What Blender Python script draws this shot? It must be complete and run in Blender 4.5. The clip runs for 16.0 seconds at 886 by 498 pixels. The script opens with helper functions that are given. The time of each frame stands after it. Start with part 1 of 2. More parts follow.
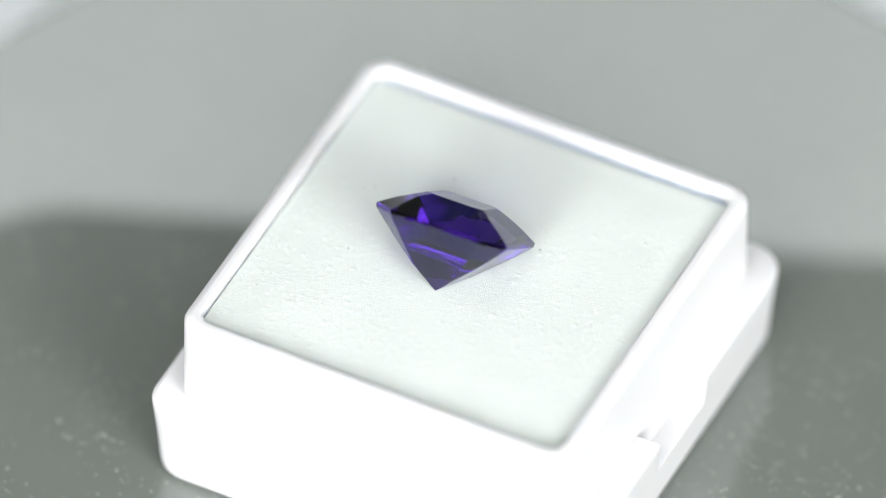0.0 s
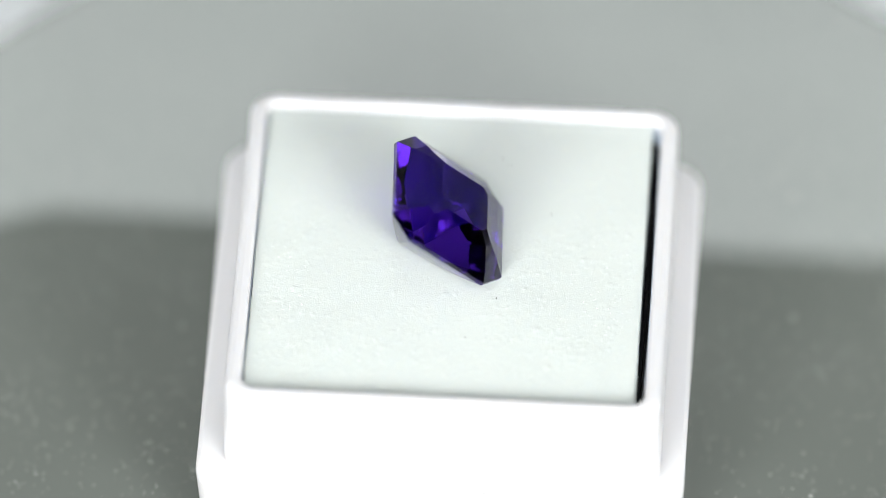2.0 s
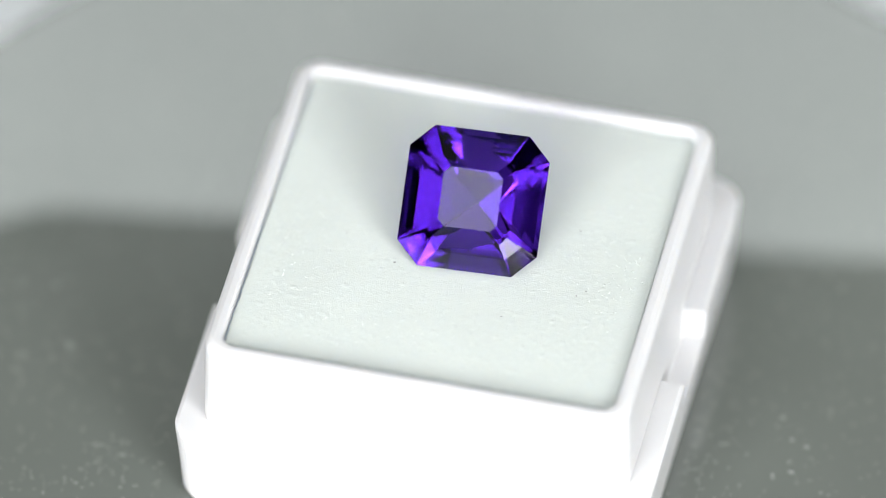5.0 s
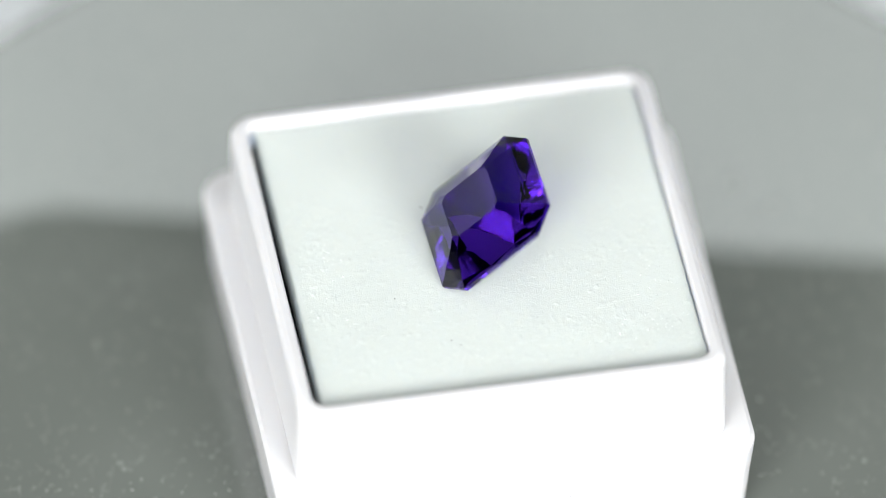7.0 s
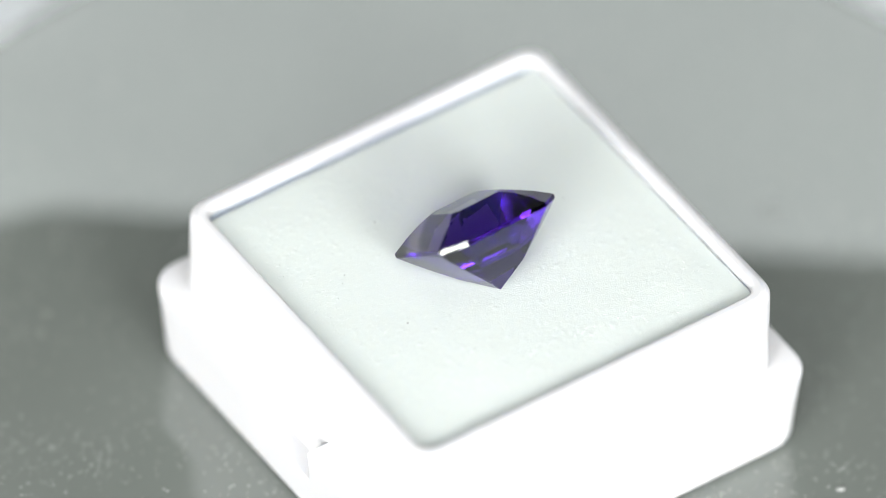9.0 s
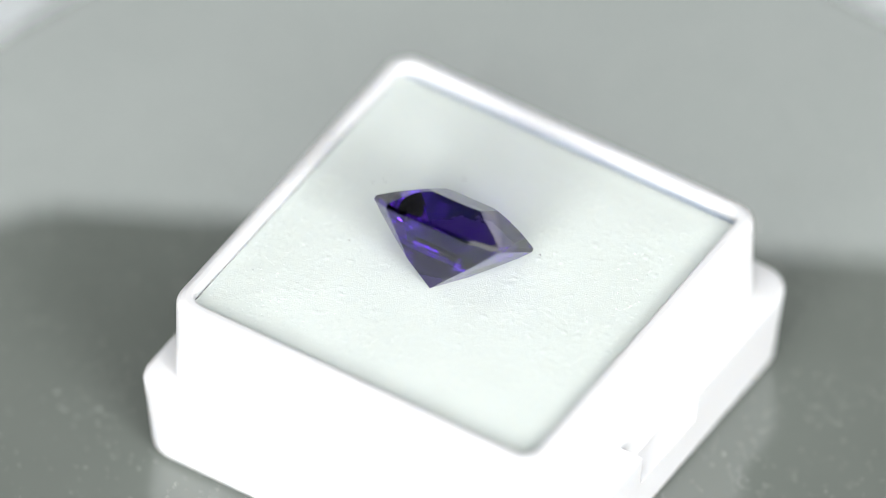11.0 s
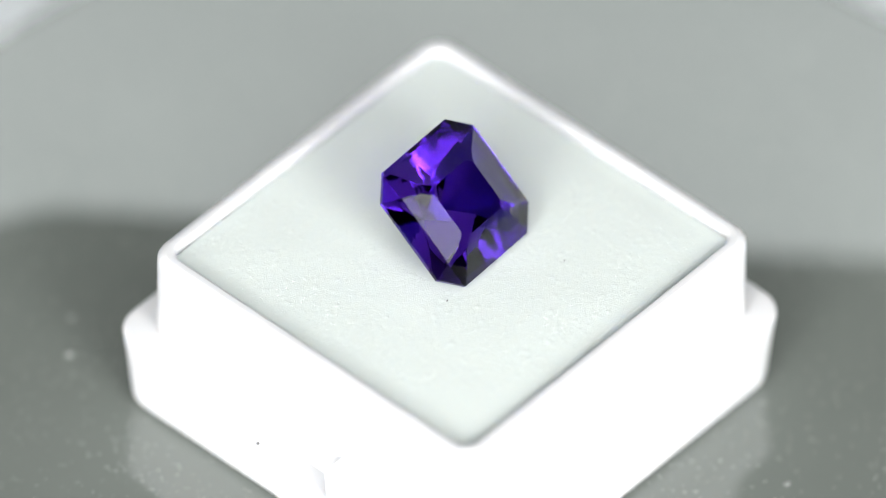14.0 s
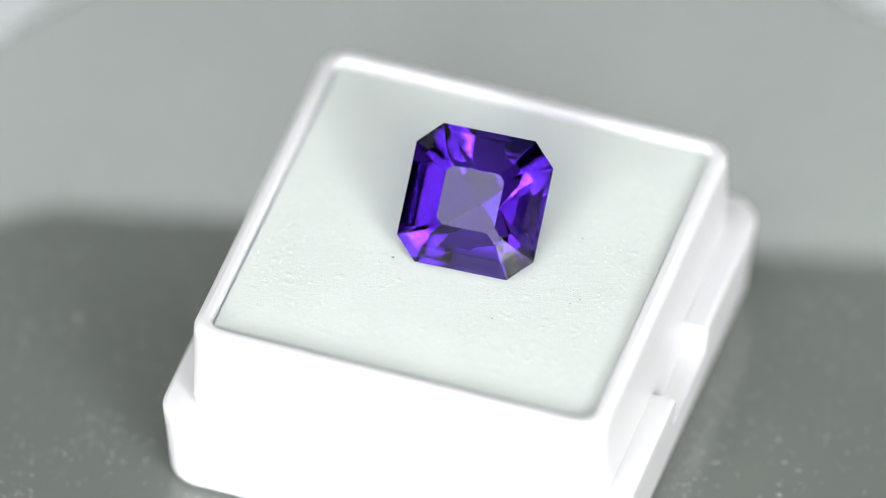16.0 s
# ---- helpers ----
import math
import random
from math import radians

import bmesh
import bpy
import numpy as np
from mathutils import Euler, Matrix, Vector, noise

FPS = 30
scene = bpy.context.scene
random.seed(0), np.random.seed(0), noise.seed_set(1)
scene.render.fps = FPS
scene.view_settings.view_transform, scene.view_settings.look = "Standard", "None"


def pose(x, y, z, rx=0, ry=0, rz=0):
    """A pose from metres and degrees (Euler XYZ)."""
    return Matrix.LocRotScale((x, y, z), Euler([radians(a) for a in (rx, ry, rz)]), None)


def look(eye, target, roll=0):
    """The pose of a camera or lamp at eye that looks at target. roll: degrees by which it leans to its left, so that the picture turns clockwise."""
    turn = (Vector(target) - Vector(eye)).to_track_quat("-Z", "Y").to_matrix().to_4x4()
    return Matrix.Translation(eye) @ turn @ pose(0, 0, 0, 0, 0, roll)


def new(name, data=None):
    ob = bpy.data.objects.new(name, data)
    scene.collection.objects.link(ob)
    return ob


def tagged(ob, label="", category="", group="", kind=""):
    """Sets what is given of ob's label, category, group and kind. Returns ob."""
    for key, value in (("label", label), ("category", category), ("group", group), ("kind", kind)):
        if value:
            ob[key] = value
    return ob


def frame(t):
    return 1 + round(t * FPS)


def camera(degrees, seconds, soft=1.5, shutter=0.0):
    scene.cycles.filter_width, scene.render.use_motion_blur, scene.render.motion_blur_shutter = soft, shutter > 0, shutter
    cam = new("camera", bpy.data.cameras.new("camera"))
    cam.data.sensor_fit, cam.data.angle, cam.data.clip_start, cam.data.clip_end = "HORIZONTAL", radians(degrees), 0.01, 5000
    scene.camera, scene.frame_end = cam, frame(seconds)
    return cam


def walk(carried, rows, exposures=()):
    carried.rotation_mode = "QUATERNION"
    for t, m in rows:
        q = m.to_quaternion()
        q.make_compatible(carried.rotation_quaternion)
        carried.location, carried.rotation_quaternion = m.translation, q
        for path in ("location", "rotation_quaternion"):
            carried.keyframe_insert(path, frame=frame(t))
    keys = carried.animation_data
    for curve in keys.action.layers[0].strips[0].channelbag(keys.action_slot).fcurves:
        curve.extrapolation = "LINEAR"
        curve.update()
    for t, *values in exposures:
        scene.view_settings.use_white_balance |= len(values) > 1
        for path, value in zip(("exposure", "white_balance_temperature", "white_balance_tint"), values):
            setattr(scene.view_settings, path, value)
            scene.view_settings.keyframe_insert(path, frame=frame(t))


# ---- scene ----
MM = 0.001

# ---- camera: stands still, long lens, about 0.86 m from the stone ----
cam = camera(4.159, 16.0, soft=0.65)
EYE = pose(0, -592.28 * MM, 618.24 * MM, 90 - 45.578, 0, 0.155) @ pose(0, 0, 0, 0, 0, 0.641)
walk(cam, [(0.0, EYE), (16.0, EYE)], exposures=[
    (0.0, 0.01), (1.0, 0.0), (2.5, -0.01), (3.5, -0.11), (4.2, -0.13), (5.2, -0.10), (6.5, -0.05), (7.0, -0.05), (8.0, 0.03),
    (9.0, 0.01), (12.0, 0.0), (13.5, -0.01), (14.0, -0.05), (14.5, -0.10), (15.0, -0.13), (16.0, -0.09)])
cam.data.dof.use_dof = True
cam.data.dof.focus_distance = 0.8435
cam.data.dof.aperture_fstop = 10.5

# ---- light: softboxes and bright bars on both sides of the camera, one large box over it, a lit rear diffuser ----
world = bpy.data.worlds.new("studio")
scene.world = world
world.use_nodes = True
world.node_tree.nodes["Background"].inputs[0].default_value = (0.93, 1.0, 0.97, 1)
world.node_tree.nodes["Background"].inputs[1].default_value = 0.03


def lamp(name, eye, target, w, h, watts, roll=0):
    data = bpy.data.lights.new(name, "AREA")
    data.shape, data.size, data.size_y, data.energy = "RECTANGLE", w * MM, h * MM, watts
    ob = new(name, data)
    ob.matrix_world = look([c * MM for c in eye], [c * MM for c in target], roll)
    return ob


def around(az, el, dist):
    """A place by its bearing (0 behind the box, 180 over the camera), height angle and distance in mm."""
    a, e = radians(az), radians(el)
    return (dist * math.cos(e) * math.sin(a), dist * math.cos(e) * math.cos(a), 14 + dist * math.sin(e))


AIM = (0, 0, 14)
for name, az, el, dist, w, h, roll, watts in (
        ("front_softbox", 148.7, 18.0, 600, 340, 368, -5.6, 1.96),
        ("front_softbox", -160.3, 20.7, 600, 484, 302, 2.8, 2.30),
        ("lamp_bar", 148.7, 20.7, 580, 200, 132, 0, 2.6),
        ("lamp_bar", -156.4, 15.2, 580, 220, 132, 0, 2.85),
        ("lamp_bar_frost", 164, 7.0, 600, 180, 128, 0, 0.52),
        ("lamp_bar_frost", -146.6, 10.5, 600, 248, 148, 0, 0.576),
        ("side_softbox", 63, 25, 400, 246, 150, 0, 0.13),
        ("side_softbox", -63, 25, 400, 246, 150, 0, 0.13),
        ("top_softbox", 182.2, 50, 900, 1082, 394, 0, 5.5),
        # added fill from straight above, evens the foam's brightness; no known source
        ("overhead_fill", 180, 88, 700, 170, 170, 0, 0.55)):
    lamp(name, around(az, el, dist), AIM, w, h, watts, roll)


# ---- materials ----
def material(name, colour, rough=0.5, metal=0.0, ior=1.5):
    m = bpy.data.materials.new(name)
    m.use_nodes = True
    b = m.node_tree.nodes["Principled BSDF"]
    b.inputs["Base Color"].default_value = (*colour, 1)
    b.inputs["Roughness"].default_value = rough
    b.inputs["Metallic"].default_value = metal
    b.inputs["IOR"].default_value = ior
    return m


def vary(m, scale, low, high, bump_scale=0.0, bump=0.0, dist=0.0001, rough=None):
    """Two scales of colour noise, and a fine relief, in object space."""
    t = m.node_tree
    b = t.nodes["Principled BSDF"]
    co = t.nodes.new("ShaderNodeTexCoord")
    n1 = t.nodes.new("ShaderNodeTexNoise")
    n1.inputs["Scale"].default_value, n1.inputs["Detail"].default_value = scale, 6
    t.links.new(co.outputs["Object"], n1.inputs["Vector"])
    n2 = t.nodes.new("ShaderNodeTexNoise")
    n2.inputs["Scale"].default_value, n2.inputs["Detail"].default_value = scale * 14, 3
    t.links.new(co.outputs["Object"], n2.inputs["Vector"])
    mix = t.nodes.new("ShaderNodeMath")
    mix.operation = "MULTIPLY_ADD"
    mix.inputs[1].default_value = 0.03
    t.links.new(n2.outputs["Fac"], mix.inputs[0])
    t.links.new(n1.outputs["Fac"], mix.inputs[2])
    ramp = t.nodes.new("ShaderNodeValToRGB")
    ramp.color_ramp.elements[0].position, ramp.color_ramp.elements[1].position = 0.45, 0.9
    ramp.color_ramp.elements[0].color, ramp.color_ramp.elements[1].color = (*low, 1), (*high, 1)
    t.links.new(mix.outputs[0], ramp.inputs["Fac"])
    t.links.new(ramp.outputs["Color"], b.inputs["Base Color"])
    if rough:
        rr = t.nodes.new("ShaderNodeMapRange")
        rr.inputs["To Min"].default_value, rr.inputs["To Max"].default_value = rough
        t.links.new(n1.outputs["Fac"], rr.inputs["Value"])
        t.links.new(rr.outputs["Result"], b.inputs["Roughness"])
    if bump:
        n3 = t.nodes.new("ShaderNodeTexNoise")
        n3.inputs["Scale"].default_value, n3.inputs["Detail"].default_value = bump_scale, 4
        t.links.new(co.outputs["Object"], n3.inputs["Vector"])
        bp = t.nodes.new("ShaderNodeBump")
        bp.inputs["Strength"].default_value, bp.inputs["Distance"].default_value = bump, dist
        t.links.new(n3.outputs["Fac"], bp.inputs["Height"])
        t.links.new(bp.outputs["Normal"], b.inputs["Normal"])
    return m


PLASTIC = vary(material("white_plastic", (0.86, 0.86, 0.86), 0.32), 60, (0.625, 0.63, 0.64), (0.665, 0.668, 0.675), 900, 0.05, 0.00005)
FOAM = vary(material("white_foam", (0.74, 0.78, 0.755), 0.9), 120, (0.575, 0.625, 0.60), (0.62, 0.67, 0.645), 9000, 0.3, 0.00008)
for m, scale in ((PLASTIC, 0.0012), (FOAM, 0.0006)):
    b = m.node_tree.nodes["Principled BSDF"]
    b.inputs["Subsurface Weight"].default_value = 0.35
    b.inputs["Subsurface Radius"].default_value = (0.9, 1.0, 1.15)
    b.inputs["Subsurface Scale"].default_value = scale
# the darkness of the deep slot, put into the colour
SLOT_BLACK = vary(material("slot_black", (0.01, 0.01, 0.012), 0.95), 200, (0.004, 0.004, 0.006), (0.012, 0.012, 0.016))
# pale blue that stands in for light on the white wall in the slot
WALL_GLOW = vary(material("wall_glow", (0.4, 0.45, 0.55), 0.6), 200, (0.60, 0.67, 0.78), (0.68, 0.74, 0.84))
ACRYLIC = vary(material("grey_acrylic", (0.12, 0.13, 0.12), 0.06, 0, 1.85), 40, (0.120, 0.134, 0.121), (0.147, 0.162, 0.148), rough=(0.03, 0.07))
DUST = vary(material("dust", (0.5, 0.5, 0.48), 0.9), 300, (0.19, 0.20, 0.19), (0.38, 0.39, 0.37))
FLOOR = vary(material("white_paper", (0.7, 0.72, 0.71), 0.85), 8, (0.65, 0.68, 0.688), (0.73, 0.76, 0.768))
BASE = vary(material("white_base", (0.75, 0.75, 0.75), 0.4), 30, (0.7, 0.71, 0.7), (0.76, 0.77, 0.76))
CARD = vary(material("dark_card", (0.03, 0.03, 0.03), 0.8), 20, (0.02, 0.022, 0.02), (0.035, 0.037, 0.035))
STEEL = vary(material("steel", (0.5, 0.5, 0.5), 0.35, 1.0), 60, (0.45, 0.45, 0.45), (0.55, 0.55, 0.55))
ROOM = vary(material("grey_paint", (0.08, 0.08, 0.08), 0.8), 3, (0.07, 0.072, 0.07), (0.09, 0.092, 0.09))
SPECK = vary(material("dark_speck", (0.15, 0.15, 0.15), 0.9), 300, (0.10, 0.10, 0.10), (0.2, 0.2, 0.2))


def glow(name, colour, strength):
    m = bpy.data.materials.new(name)
    m.use_nodes = True
    t = m.node_tree
    t.nodes.remove(t.nodes["Principled BSDF"])
    e = t.nodes.new("ShaderNodeEmission")
    e.inputs[0].default_value, e.inputs[1].default_value = (*colour, 1), strength
    t.links.new(e.outputs[0], t.nodes["Material Output"].inputs["Surface"])
    return m


DIFFUSER = glow("lit_diffuser", (0.935, 1.0, 1.0), 3.0)


def gem_glass():
    m = bpy.data.materials.new("violet_crystal")
    m.use_nodes = True
    t = m.node_tree
    t.nodes.remove(t.nodes["Principled BSDF"])
    co = t.nodes.new("ShaderNodeTexCoord")
    n = t.nodes.new("ShaderNodeTexNoise")
    n.inputs["Scale"].default_value = 250
    t.links.new(co.outputs["Object"], n.inputs["Vector"])
    r = t.nodes.new("ShaderNodeValToRGB")
    r.color_ramp.elements[0].color, r.color_ramp.elements[1].color = (0.21, 0.090, 0.54, 1), (0.235, 0.105, 0.58, 1)
    t.links.new(n.outputs["Fac"], r.inputs["Fac"])
    inside = t.nodes.new("ShaderNodeBsdfRefraction")
    inside.inputs["Roughness"].default_value, inside.inputs["IOR"].default_value = 0.0, 1.55
    t.links.new(r.outputs["Color"], inside.inputs["Color"])
    polish = t.nodes.new("ShaderNodeBsdfGlossy")
    polish.inputs["Color"].default_value, polish.inputs["Roughness"].default_value = (0.95, 0.95, 0.95, 1), 0.0
    fresnel = t.nodes.new("ShaderNodeFresnel")
    fresnel.inputs["IOR"].default_value = 1.55
    g = t.nodes.new("ShaderNodeMixShader")
    t.links.new(fresnel.outputs[0], g.inputs[0])
    t.links.new(inside.outputs[0], g.inputs[1])
    t.links.new(polish.outputs[0], g.inputs[2])
    q = t.nodes.new("ShaderNodeBsdfPrincipled")
    q.inputs["Base Color"].default_value = (0.050, 0.010, 0.31, 1)
    q.inputs["Transmission Weight"].default_value = 1.0
    q.inputs["Roughness"].default_value, q.inputs["IOR"].default_value = 0.0, 1.55
    mix = t.nodes.new("ShaderNodeMixShader")
    mix.inputs[0].default_value = 0.48
    t.links.new(g.outputs[0], mix.inputs[1])
    t.links.new(q.outputs[0], mix.inputs[2])
    t.links.new(mix.outputs[0], t.nodes["Material Output"].inputs["Surface"])
    return m


GEM = gem_glass()


# ---- building helpers ----
def mesh_of(name, bm, mat, smooth=False):
    bmesh.ops.recalc_face_normals(bm, faces=bm.faces)
    me = bpy.data.meshes.new(name)
    bm.to_mesh(me)
    bm.free()
    me.materials.append(mat)
    if smooth:
        for f in me.polygons:
            f.use_smooth = True
    return me


def part(name, bm, mat, parent, label="", kind="", smooth=False):
    ob = new(name, mesh_of(name, bm, mat, smooth))
    ob.parent = parent
    return tagged(ob, label=label, kind=kind)


def outline(hx, hy, r, n=8):
    """A rounded rectangle, anticlockwise, in mm."""
    pts = []
    for sx, sy, a0 in ((1, 1, 0), (-1, 1, 90), (-1, -1, 180), (1, -1, 270)):
        for k in range(n + 1):
            a = radians(a0 + 90 * k / n)
            pts.append((sx * (hx - r) + r * math.cos(a), sy * (hy - r) + r * math.sin(a)))
    return pts


def loft(bm, loops, closed_profile=False, cap_first=False, cap_last=False):
    """Skins loops of (x, y, z) in mm that all have the same number of points."""
    rings = [[bm.verts.new([c * MM for c in q]) for q in lp] for lp in loops]
    pairs = list(zip(rings, rings[1:])) + ([(rings[-1], rings[0])] if closed_profile else [])
    for a, b in pairs:
        for k in range(len(a)):
            j = (k + 1) % len(a)
            bm.faces.new((a[k], a[j], b[j], b[k]))
    if cap_first:
        bm.faces.new(list(reversed(rings[0])))
    if cap_last:
        bm.faces.new(rings[-1])
    return rings


def at(pts, z):
    return [(x, y, z) for x, y in pts]


def slab(bm, hx, hy, z0, z1, x=0, y=0, r=0.3):
    lp = [(a + x, b + y) for a, b in outline(hx, hy, r, 3)]
    loft(bm, [at(lp, z0), at(lp, z1)], cap_first=True, cap_last=True)


# ---- the studio around ----
def paper_sweep():
    bm = bmesh.new()
    prof = [(-75, -22)] + [(140 + 60 * math.sin(radians(a)), 38 - 60 * math.cos(radians(a))) for a in range(0, 91, 10)] + [(200, 60)]
    rows = [[bm.verts.new((sx * 260 * MM, y * MM, z * MM)) for y, z in prof] for sx in (-1, 1)]
    for k in range(len(prof) - 1):
        bm.faces.new((rows[0][k], rows[1][k], rows[1][k + 1], rows[0][k + 1]))
    return tagged(new("backdrop", mesh_of("backdrop", bm, FLOOR, True)), "white paper sweep under and behind the turntable", "backdrop", kind="structure")


def work_table():
    e = tagged(new("work_table"), "plain grey work table under the white paper", "table")
    bm = bmesh.new()
    slab(bm, 940, 600, -52, -22.6, y=-350, r=6)
    part("tabletop", bm, ROOM, e)
    for sx in (-1, 1):
        for y in (-900, 200):
            bm = bmesh.new()
            slab(bm, 25, 25, -760, -52, x=sx * 880, y=y, r=4)
            part("leg", bm, ROOM, e)
    return e


def rear_softbox():
    e = tagged(new("softbox"), "lit white softbox standing behind the turntable", "studio light")
    e.matrix_world = pose(0, 120 * MM, -22 * MM)
    bm = bmesh.new()
    slab(bm, 75, 2, 88, 144, r=1)
    part("diffuser", bm, DIFFUSER, e, "glowing white diffuser")
    bm = bmesh.new()
    slab(bm, 79, 6, 84, 148, y=9, r=2)
    part("housing", bm, BASE, e)
    for sx in (-1, 1):
        bm = bmesh.new()
        slab(bm, 5, 8, 0, 84, x=sx * 60, y=9, r=3)
        part("leg", bm, STEEL, e)
    return e


def dark_card():
    e = tagged(new("dark_card"), "dark grey card on a steel stand behind the turntable", "card")
    e.matrix_world = pose(0, 34 * MM, -22 * MM)
    bm = bmesh.new()
    lp = outline(80, 70, 9, 8)
    lo = [(x + 42.2, -0.6, z + 114.8 + 0.072 * x) for x, z in lp]
    hi = [(x, 0.6, z) for x, _, z in lo]
    loft(bm, [lo, hi], cap_first=True, cap_last=True)
    part("panel", bm, CARD, e)
    bm = bmesh.new()
    slab(bm, 2.5, 2.5, 3, 150, x=100, y=3.1, r=2.4)
    part("pole", bm, STEEL, e)
    bm = bmesh.new()
    slab(bm, 22, 16, 0, 3, x=100, y=3.3, r=5)
    part("foot", bm, STEEL, e)
    return e


def room():
    """Plain floor, walls and ceiling far round the table."""
    def sheet(name, x0, x1, y0, y1, z0, z1, label, category):
        bm = bmesh.new()
        bmesh.ops.create_cube(bm, size=1, matrix=Matrix.Translation(((x0 + x1) / 2, (y0 + y1) / 2, (z0 + z1) / 2)) @ Matrix.Diagonal((x1 - x0, y1 - y0, z1 - z0, 1)))
        tagged(new(name, mesh_of(name, bm, ROOM)), label, category, kind="structure")
    sheet("floor", -2.2, 2.2, -2.6, 1.8, -0.86, -0.76, "plain dark grey studio floor", "floor")
    sheet("ceiling", -2.2, 2.2, -2.6, 1.8, 1.8, 1.9, "plain dark grey studio ceiling", "ceiling")
    sheet("wall_north", -2.2, 2.2, 1.7, 1.8, -0.76, 1.8, "plain dark grey studio wall", "wall")
    sheet("wall_south", -2.2, 2.2, -2.6, -2.5, -0.76, 1.8, "plain dark grey studio wall", "wall")
    sheet("wall_east", 2.1, 2.2, -2.5, 1.7, -0.76, 1.8, "plain dark grey studio wall", "wall")
    sheet("wall_west", -2.2, -2.1, -2.5, 1.7, -0.76, 1.8, "plain dark grey studio wall", "wall")


# ---- the turntable ----
def circle(r, n=128):
    return [(r * math.cos(2 * math.pi * k / n), r * math.sin(2 * math.pi * k / n)) for k in range(n)]


def plinth():
    bm = bmesh.new()
    loft(bm, [at(circle(40), -22), at(circle(43), -21), at(circle(44), -8), at(circle(42), -5.6), at(circle(38), -5.2)], cap_first=True, cap_last=True)
    return tagged(new("plinth", mesh_of("plinth", bm, BASE)), "white round plinth that drives the turning disc", "plinth")


def turntable():
    e = tagged(new("turntable"), "round glossy grey acrylic turntable disc, lightly dusty", "turntable")
    bm = bmesh.new()
    loft(bm, [at(circle(46), -5.0), at(circle(48.3), -4.8), at(circle(48.6), -4.2), at(circle(48.6), -0.6), at(circle(48.4), -0.15), at(circle(48.0), 0)], cap_first=True, cap_last=True)
    part("disc", bm, ACRYLIC, e)
    bm = bmesh.new()
    rnd = random.Random(5)

    def fleck(x, y, s):
        n = rnd.randint(5, 7)
        a0 = rnd.random() * 6.28
        el = rnd.uniform(1, 1.8)
        ring = []
        for k in range(n):
            a = a0 + 6.28 * k / n
            q = s * rnd.uniform(0.6, 1.1)
            ring.append(bm.verts.new(((x + q * el * math.cos(a)) * MM, (y + q * math.sin(a)) * MM, 0.004 * MM)))
        top = bm.verts.new((x * MM, y * MM, (0.02 + s * 0.5) * MM))
        for k in range(n):
            bm.faces.new((ring[k], ring[(k + 1) % n], top))

    for x, y, s in ((-15.8, 21.7, 0.32), (20.9, 14.7, 0.22), (-27.3, -3.3, 0.34), (-13.1, 24.1, 0.36), (8.9, -23.7, 0.25), (-29.8, 2.2, 0.22)):
        fleck(x - 0.58, y + 0.9, s)
    k = 0
    while k < 900:
        a, r = rnd.random() * 6.283, 46 * math.sqrt(rnd.random())
        if noise.noise((r * math.cos(a) * 0.09, r * math.sin(a) * 0.09, 3)) > -0.1 or rnd.random() < 0.3:
            fleck(r * math.cos(a), r * math.sin(a), min(0.2, 0.03 + rnd.expovariate(28)))
            k += 1
    # fine lint, in drifts
    k = 0
    while k < 8500:
        a, r = rnd.random() * 6.283, 47 * math.sqrt(rnd.random())
        x, y = r * math.cos(a), r * math.sin(a)
        if noise.noise((x * 0.16, y * 0.16, 11)) > 0.05 or rnd.random() < 0.25:
            fleck(x, y, rnd.uniform(0.03, 0.10))
            k += 1
    part("dust", bm, DUST, e, "scattered pale dust flecks", "stuff")
    return e


# ---- the box ----
BOX_AT = (-0.577, 0.904)
Z_LEDGE, Z_RIM, Z_TOP = 6.93, 13.8, 14.22
Z_NOTCH = 4.15


def ledge_outline(h, r, x_in, n=8):
    """The lower tier's outline with a notch in each of two opposite sides."""
    pts = outline(h, h, r, n)
    out = []
    m = n + 1
    out += pts[:m] + pts[m:2 * m]
    out += [(-h, 3.7), (-x_in, 3.7), (-x_in, -3.55), (-h, -3.55)]
    out += pts[2 * m:3 * m] + pts[3 * m:]
    out += [(h, -3.55), (x_in, -3.55), (x_in, 3.7), (h, 3.7)]
    return out


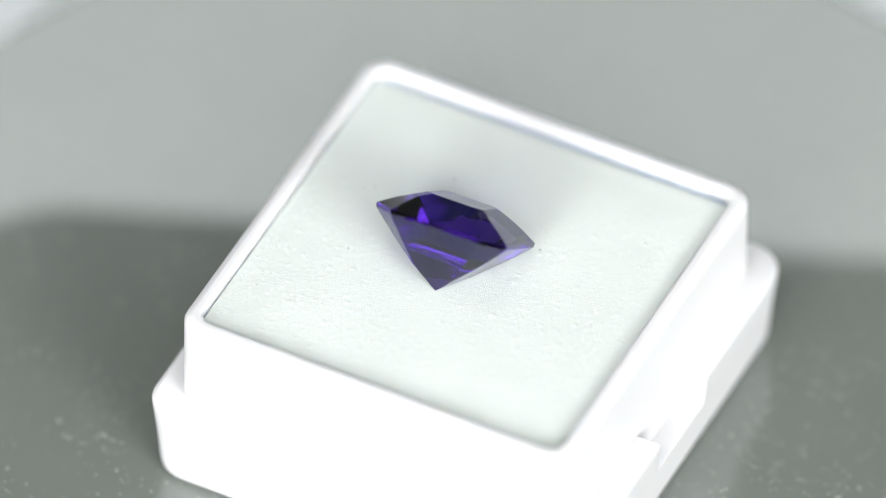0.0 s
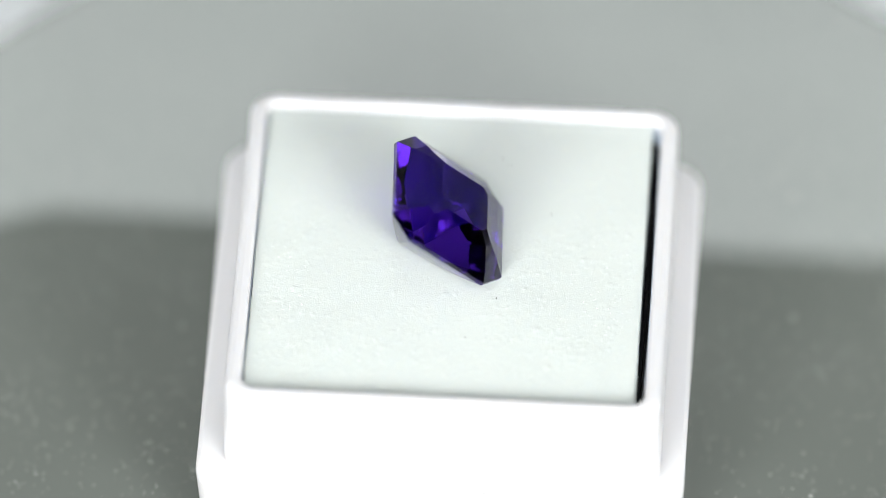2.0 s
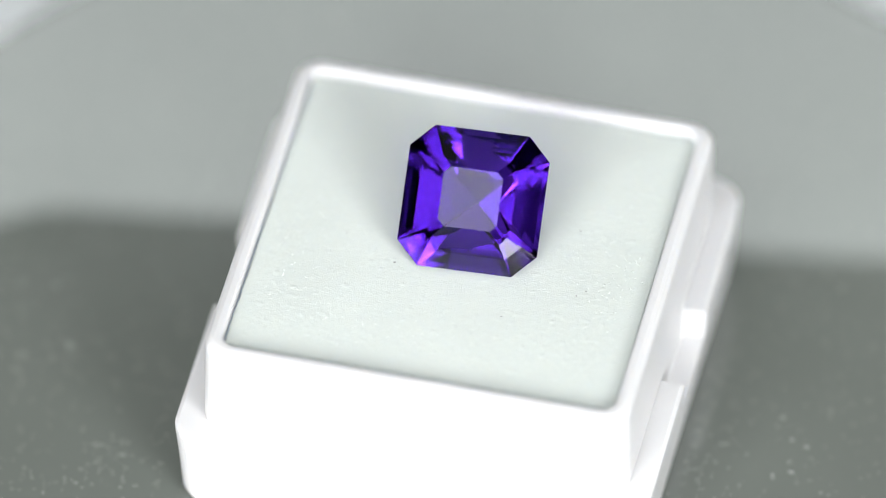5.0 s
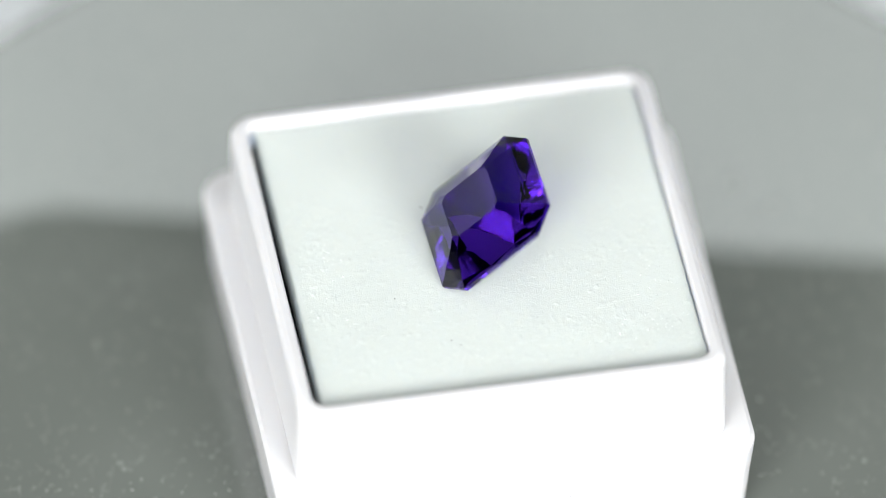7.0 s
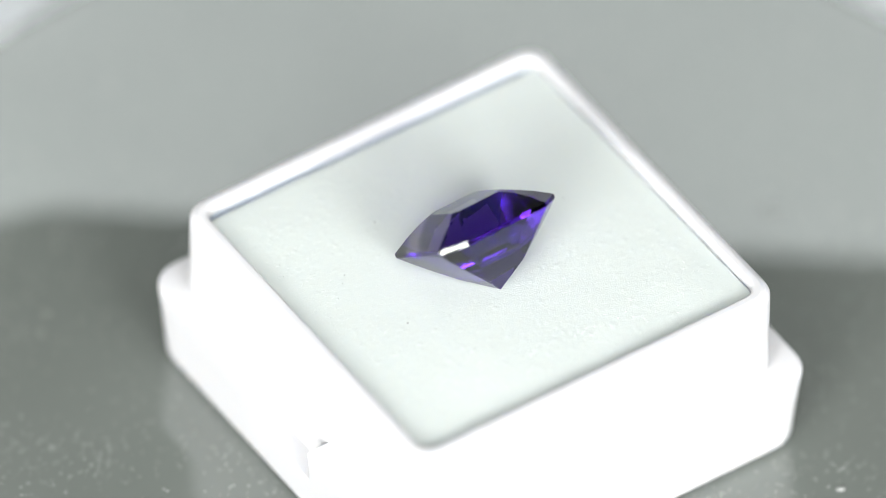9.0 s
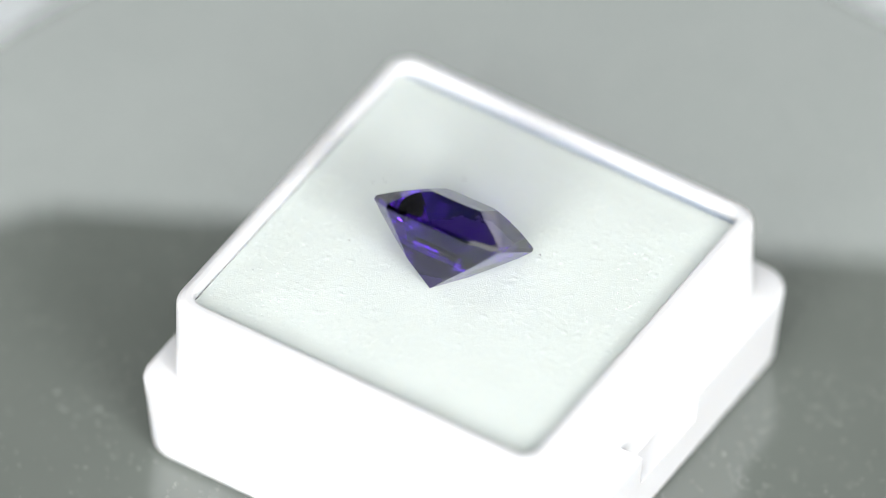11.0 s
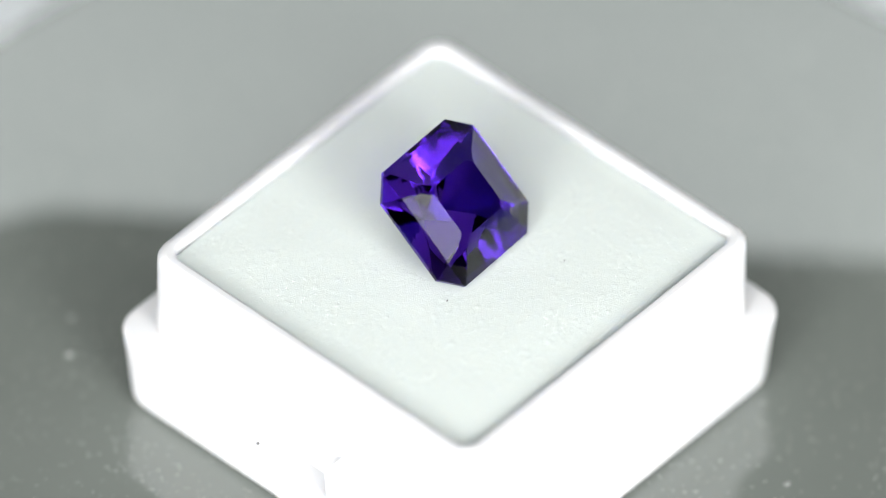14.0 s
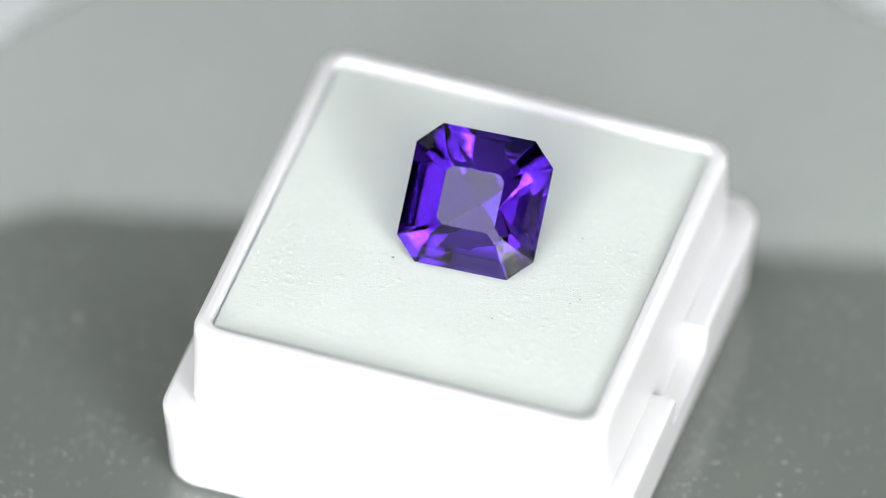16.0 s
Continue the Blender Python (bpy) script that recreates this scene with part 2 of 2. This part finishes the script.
def gem_box():
    e = tagged(new("gem_box"), "square white plastic stone box without its lid, stepped", "display box")
    tray = bmesh.new()

    def taper(z):
        return 16.36 + (16.87 - 16.36) * z / Z_LEDGE

    loops = []
    for a in range(0, 91, 18):
        c, q = 0.8 * (1 - math.sin(radians(a))), 0.8 * (1 - math.cos(radians(a)))
        loops.append(at(outline(taper(q) - c, taper(q) - c, 2.3 - 0.5 * c), q))
    loops.append(at(outline(taper(Z_NOTCH), taper(Z_NOTCH), 2.4), Z_NOTCH))
    loft(tray, loops, cap_first=True, cap_last=True)
    part("tray", tray, PLASTIC, e)
    bm = bmesh.new()
    lo = ledge_outline(taper(Z_NOTCH), 2.4, 14.6)
    mid = ledge_outline(16.85, 2.35, 14.6)
    top1 = ledge_outline(16.80, 2.3, 14.6)
    top = ledge_outline(16.55, 2.1, 14.6)
    loft(bm, [at(lo, Z_NOTCH - 0.02), at(mid, Z_LEDGE - 0.3), at(top1, Z_LEDGE - 0.1), at(top, Z_LEDGE)], cap_first=True, cap_last=True)
    part("ledge", bm, PLASTIC, e)
    # upper tier: a rounded wall all round
    bm = bmesh.new()

    def ring(h, r, z):
        return [(x + 0.05, y - 0.08, z) for x, y in outline(h, h, r)]

    loft(bm, [ring(15.1, 1.9, Z_NOTCH + 0.01), ring(15.02, 1.85, Z_TOP - 0.55), ring(14.93, 1.8, Z_TOP - 0.3), ring(14.74, 1.7, Z_TOP - 0.1), ring(14.45, 1.5, Z_TOP),
              ring(14.05, 1.25, Z_TOP), ring(13.9, 1.1, Z_TOP - 0.08), ring(13.87, 1.05, Z_TOP - 0.25), ring(13.87, 1.05, Z_NOTCH + 0.01)], closed_profile=True)
    part("inner_frame", bm, PLASTIC, e)
    # thin ring at the top of the slot, paints the rim wall's bluish glow
    bm = bmesh.new()
    loft(bm, [ring(13.865, 1.04, Z_RIM - 1.75), ring(13.865, 1.04, Z_RIM - 0.5), ring(13.8, 0.97, Z_RIM - 0.45), ring(13.8, 0.97, Z_RIM - 1.75)], closed_profile=True)
    part("glow_ring", bm, WALL_GLOW, e, "thin pale ring, painted bluish glow of the rim's inner wall")
    # black ring deeper down, added so that the slot's depth stays dark
    bm = bmesh.new()
    loft(bm, [ring(13.86, 1.0, Z_NOTCH + 0.05), ring(13.86, 1.0, Z_RIM - 1.8), ring(13.78, 0.95, Z_RIM - 1.8), ring(13.7, 0.9, Z_RIM - 3.0), ring(13.55, 0.8, Z_RIM - 3.2), ring(13.55, 0.8, Z_NOTCH + 0.05)], closed_profile=True)
    part("dark_ring", bm, SLOT_BLACK, e, "black ring added deep in the slot to keep it dark")
    # hinge bars at the near ends of the two notches
    for sx in (-1, 1):
        bm = bmesh.new()
        slab(bm, 0.10, 0.35, Z_NOTCH, Z_LEDGE - 0.9, x=sx * 15.16, y=-3.3, r=0.06)
        part("hinge_lug", bm, PLASTIC, e)
    bm = bmesh.new()
    bmesh.ops.create_icosphere(bm, subdivisions=1, radius=0.14 * MM, matrix=Matrix.Translation((-16.1 * MM, 3.35 * MM, 4.24 * MM)))
    part("speck", bm, SPECK, e, "tiny dark speck of dirt")
    return e


SPECKS = ((-3.98, -3.25, 0.07), (4.38, -6.63, 0.06), (8.99, -3.5, 0.05), (7.9, 2.73, 0.05), (-7.87, -1.31, 0.04), (9.54, -2.92, 0.05))


def foam_pad():
    e = tagged(new("foam_pad"), "white foam pad set in the box, gap along one side", "foam pad")
    bm = bmesh.new()
    n = 260
    x0, x1, y0, y1 = -13.66, 13.8, -13.27, 13.66
    zt = Z_RIM - 0.15
    grid = []
    for j in range(n + 1):
        row = []
        for i in range(n + 1):
            u, v = i / n, j / n
            x, y = x0 + (x1 - x0) * u, y0 + (y1 - y0) * v
            edge = min(x - x0, x1 - x, y - y0, y1 - y)
            # soft rounded rim, a little swell, fine pores and lint
            z = zt + 0.16 * (1 - math.exp(-edge / 3.0)) - 0.06 * math.exp(-edge / 0.15)
            z += 0.012 * noise.noise((x * 0.5, y * 0.5, 0)) + 0.003 * noise.noise((x * 3.1, y * 3.1, 4))
            q = noise.noise((x * 1.7, y * 1.7, 9))
            z += 0.04 * max(0, q - 0.36) + 0.085 * max(0, noise.noise((x * 2.6, y * 3.6, 21)) - 0.44) + 0.003 * noise.noise((x * 5.3, y * 5.3, 31))
            wob = 0.05 * noise.noise((x * 1.3, y * 1.3, 7)) if edge < 0.01 else 0
            row.append(bm.verts.new(((x + wob) * MM, (y + wob) * MM, z * MM)))
        grid.append(row)
    for j in range(n):
        for i in range(n):
            bm.faces.new((grid[j][i], grid[j][i + 1], grid[j + 1][i + 1], grid[j + 1][i]))
    rim = [grid[0][i] for i in range(n)] + [grid[j][n] for j in range(n)] + [grid[n][i] for i in range(n, 0, -1)] + [grid[j][0] for j in range(n, 0, -1)]
    low = [bm.verts.new((v.co.x, v.co.y, (Z_RIM - 2.9) * MM)) for v in rim]
    for k in range(len(rim)):
        j = (k + 1) % len(rim)
        bm.faces.new((rim[k], low[k], low[j], rim[j]))
    part("top_layer", bm, FOAM, e, smooth=True)
    # black slab added under the white layer, darkens the slot's floor
    bm = bmesh.new()
    slab(bm, 13.5, 13.5, Z_NOTCH + 0.05, Z_RIM - 3.4, r=0.8)
    part("under_layer", bm, SLOT_BLACK, e, "black slab added under the pad to keep the slot dark")
    # torn foam grains, thickest where the stone has been pressed in
    rnd = random.Random(17)
    verts, polys = [], []
    count = 0
    while count < 6500:
        x, y = rnd.uniform(-13.2, 13.4), rnd.uniform(-12.8, 13.3)
        d = math.hypot(x - 0.8, y + 0.8)
        drift = 0.5 + 0.9 * noise.noise((x * 0.45, y * 0.45, 2.5))
        if rnd.random() > (0.03 + 0.9 * math.exp(-(d / 5.0) ** 2)) * drift:
            continue
        count += 1
        size = min(0.06, 0.018 + rnd.expovariate(80))
        if rnd.random() < 0.004:
            size = rnd.uniform(0.07, 0.12)
        turn, long = rnd.random() * 6.28, rnd.uniform(1.0, 2.2)
        base = len(verts)
        for k in range(5):
            u, v = size * long * math.cos(1.2566 * k), size * math.sin(1.2566 * k) * rnd.uniform(0.7, 1.2)
            verts.append(((x + u * math.cos(turn) - v * math.sin(turn)) * MM, (y + u * math.sin(turn) + v * math.cos(turn)) * MM, (zt + 0.11) * MM))
        verts.append((x * MM, y * MM, (zt + 0.16 + size * rnd.uniform(0.06, 0.22)) * MM))
        polys += [(base + k, base + (k + 1) % 5, base + 5) for k in range(5)]
    me = bpy.data.meshes.new("lint")
    me.from_pydata(verts, [], polys)
    me.materials.append(FOAM)
    lint = new("lint", me)
    lint.parent = e
    tagged(lint, "loose white foam grains", kind="stuff")
    for x, y, r in SPECKS:
        bm = bmesh.new()
        bmesh.ops.create_icosphere(bm, subdivisions=1, radius=r * MM, matrix=Matrix.Translation((x * MM, y * MM, (Z_RIM + 0.05) * MM)) @ Matrix.Diagonal((1.6, 0.8, 0.6, 1)))
        part("speck", bm, SPECK, e, "tiny dark speck on the foam")
    return e


# ---- the stone ----
def octagon(s, c, z):
    return [(-s + c, s, z), (-s, s - c, z), (-s, -s + c, z), (-s + c, -s, z), (s - c, -s, z), (s, -s + c, z), (s, s - c, z), (s - c, s, z)]


GEM_POSE = (Matrix.Translation((0.775 * MM, 0.367 * MM, 17.455 * MM)) @ pose(0, 0, 0, 0, 0, 3.087) @ pose(0, 0, 0, 41.852) @ pose(0, 0, 0, 0, -1.146) @ pose(0, 0, 0, -0.761) @ pose(0, 0, 0, 0, -0.128))


def gemstone():
    bm = bmesh.new()
    s, c = 4.912, 1.603
    loops = [octagon(2.08, 0.45, 1.74), octagon(2.84, 0.50, 1.334), octagon(3.84, 1.03, 0.801), octagon(s, c, 0.10), octagon(s, c, -0.20),
             octagon(4.221, 1.362, -0.97), octagon(3.043, 0.807, -2.144), octagon(1.775, 0.168, -3.338)]
    rings = loft(bm, loops, cap_first=True)
    tip = bm.verts.new((0, 0, -4.868 * MM))
    last = rings[-1]
    for k in range(8):
        bm.faces.new((last[k], last[(k + 1) % 8], tip))
    bmesh.ops.recalc_face_normals(bm, faces=bm.faces)
    e = tagged(new("gemstone"), "violet step-cut square gemstone lying tilted on white foam", "gemstone")
    groups = {"table": [], "crown": [], "girdle": [], "pavilion": []}
    for f in bm.faces:
        z = [v.co.z / MM for v in f.verts]
        key = "table" if min(z) > 1.6 else "crown" if min(z) > 0.05 else "girdle" if max(z) - min(z) < 0.3 else "pavilion"
        groups[key].append([v.co.copy() for v in f.verts])
    bm.free()
    # one closed skin, cut along its edges; windings stay outward
    for key, faces in groups.items():
        index, verts, polys = {}, [], []
        for f in faces:
            row = []
            for co in f:
                k = tuple(round(c, 9) for c in co)
                if k not in index:
                    index[k] = len(verts)
                    verts.append(co)
                row.append(index[k])
            polys.append(row)
        me = bpy.data.meshes.new(key)
        me.from_pydata(verts, [], polys)
        me.materials.append(GEM)
        ob = new(key, me)
        ob.parent = e
    return e


room()
work_table()
paper_sweep()
rear_softbox()
dark_card()
plinth()
DISC = turntable()
BOX = gem_box()
PAD = foam_pad()
STONE = gemstone()


def motions():
    """The disc turns clockwise, seen from above, at an even pace and carries box, pad and stone."""
    def rows(local):
        out = []
        for k in range(65):
            t = k * 0.25
            out.append((t, pose(0, 0, 0, 0, 0, -1.403 - 33.237 * (t - 15.5)) @ Matrix.Translation((BOX_AT[0] * MM, BOX_AT[1] * MM, 0)) @ local))
        return out

    flat = Matrix.Identity(4)
    back = Matrix.Translation((-BOX_AT[0] * MM, -BOX_AT[1] * MM, 0))
    walk(DISC, rows(back))
    walk(BOX, rows(flat))
    walk(PAD, rows(flat))
    walk(STONE, rows(GEM_POSE))


motions()
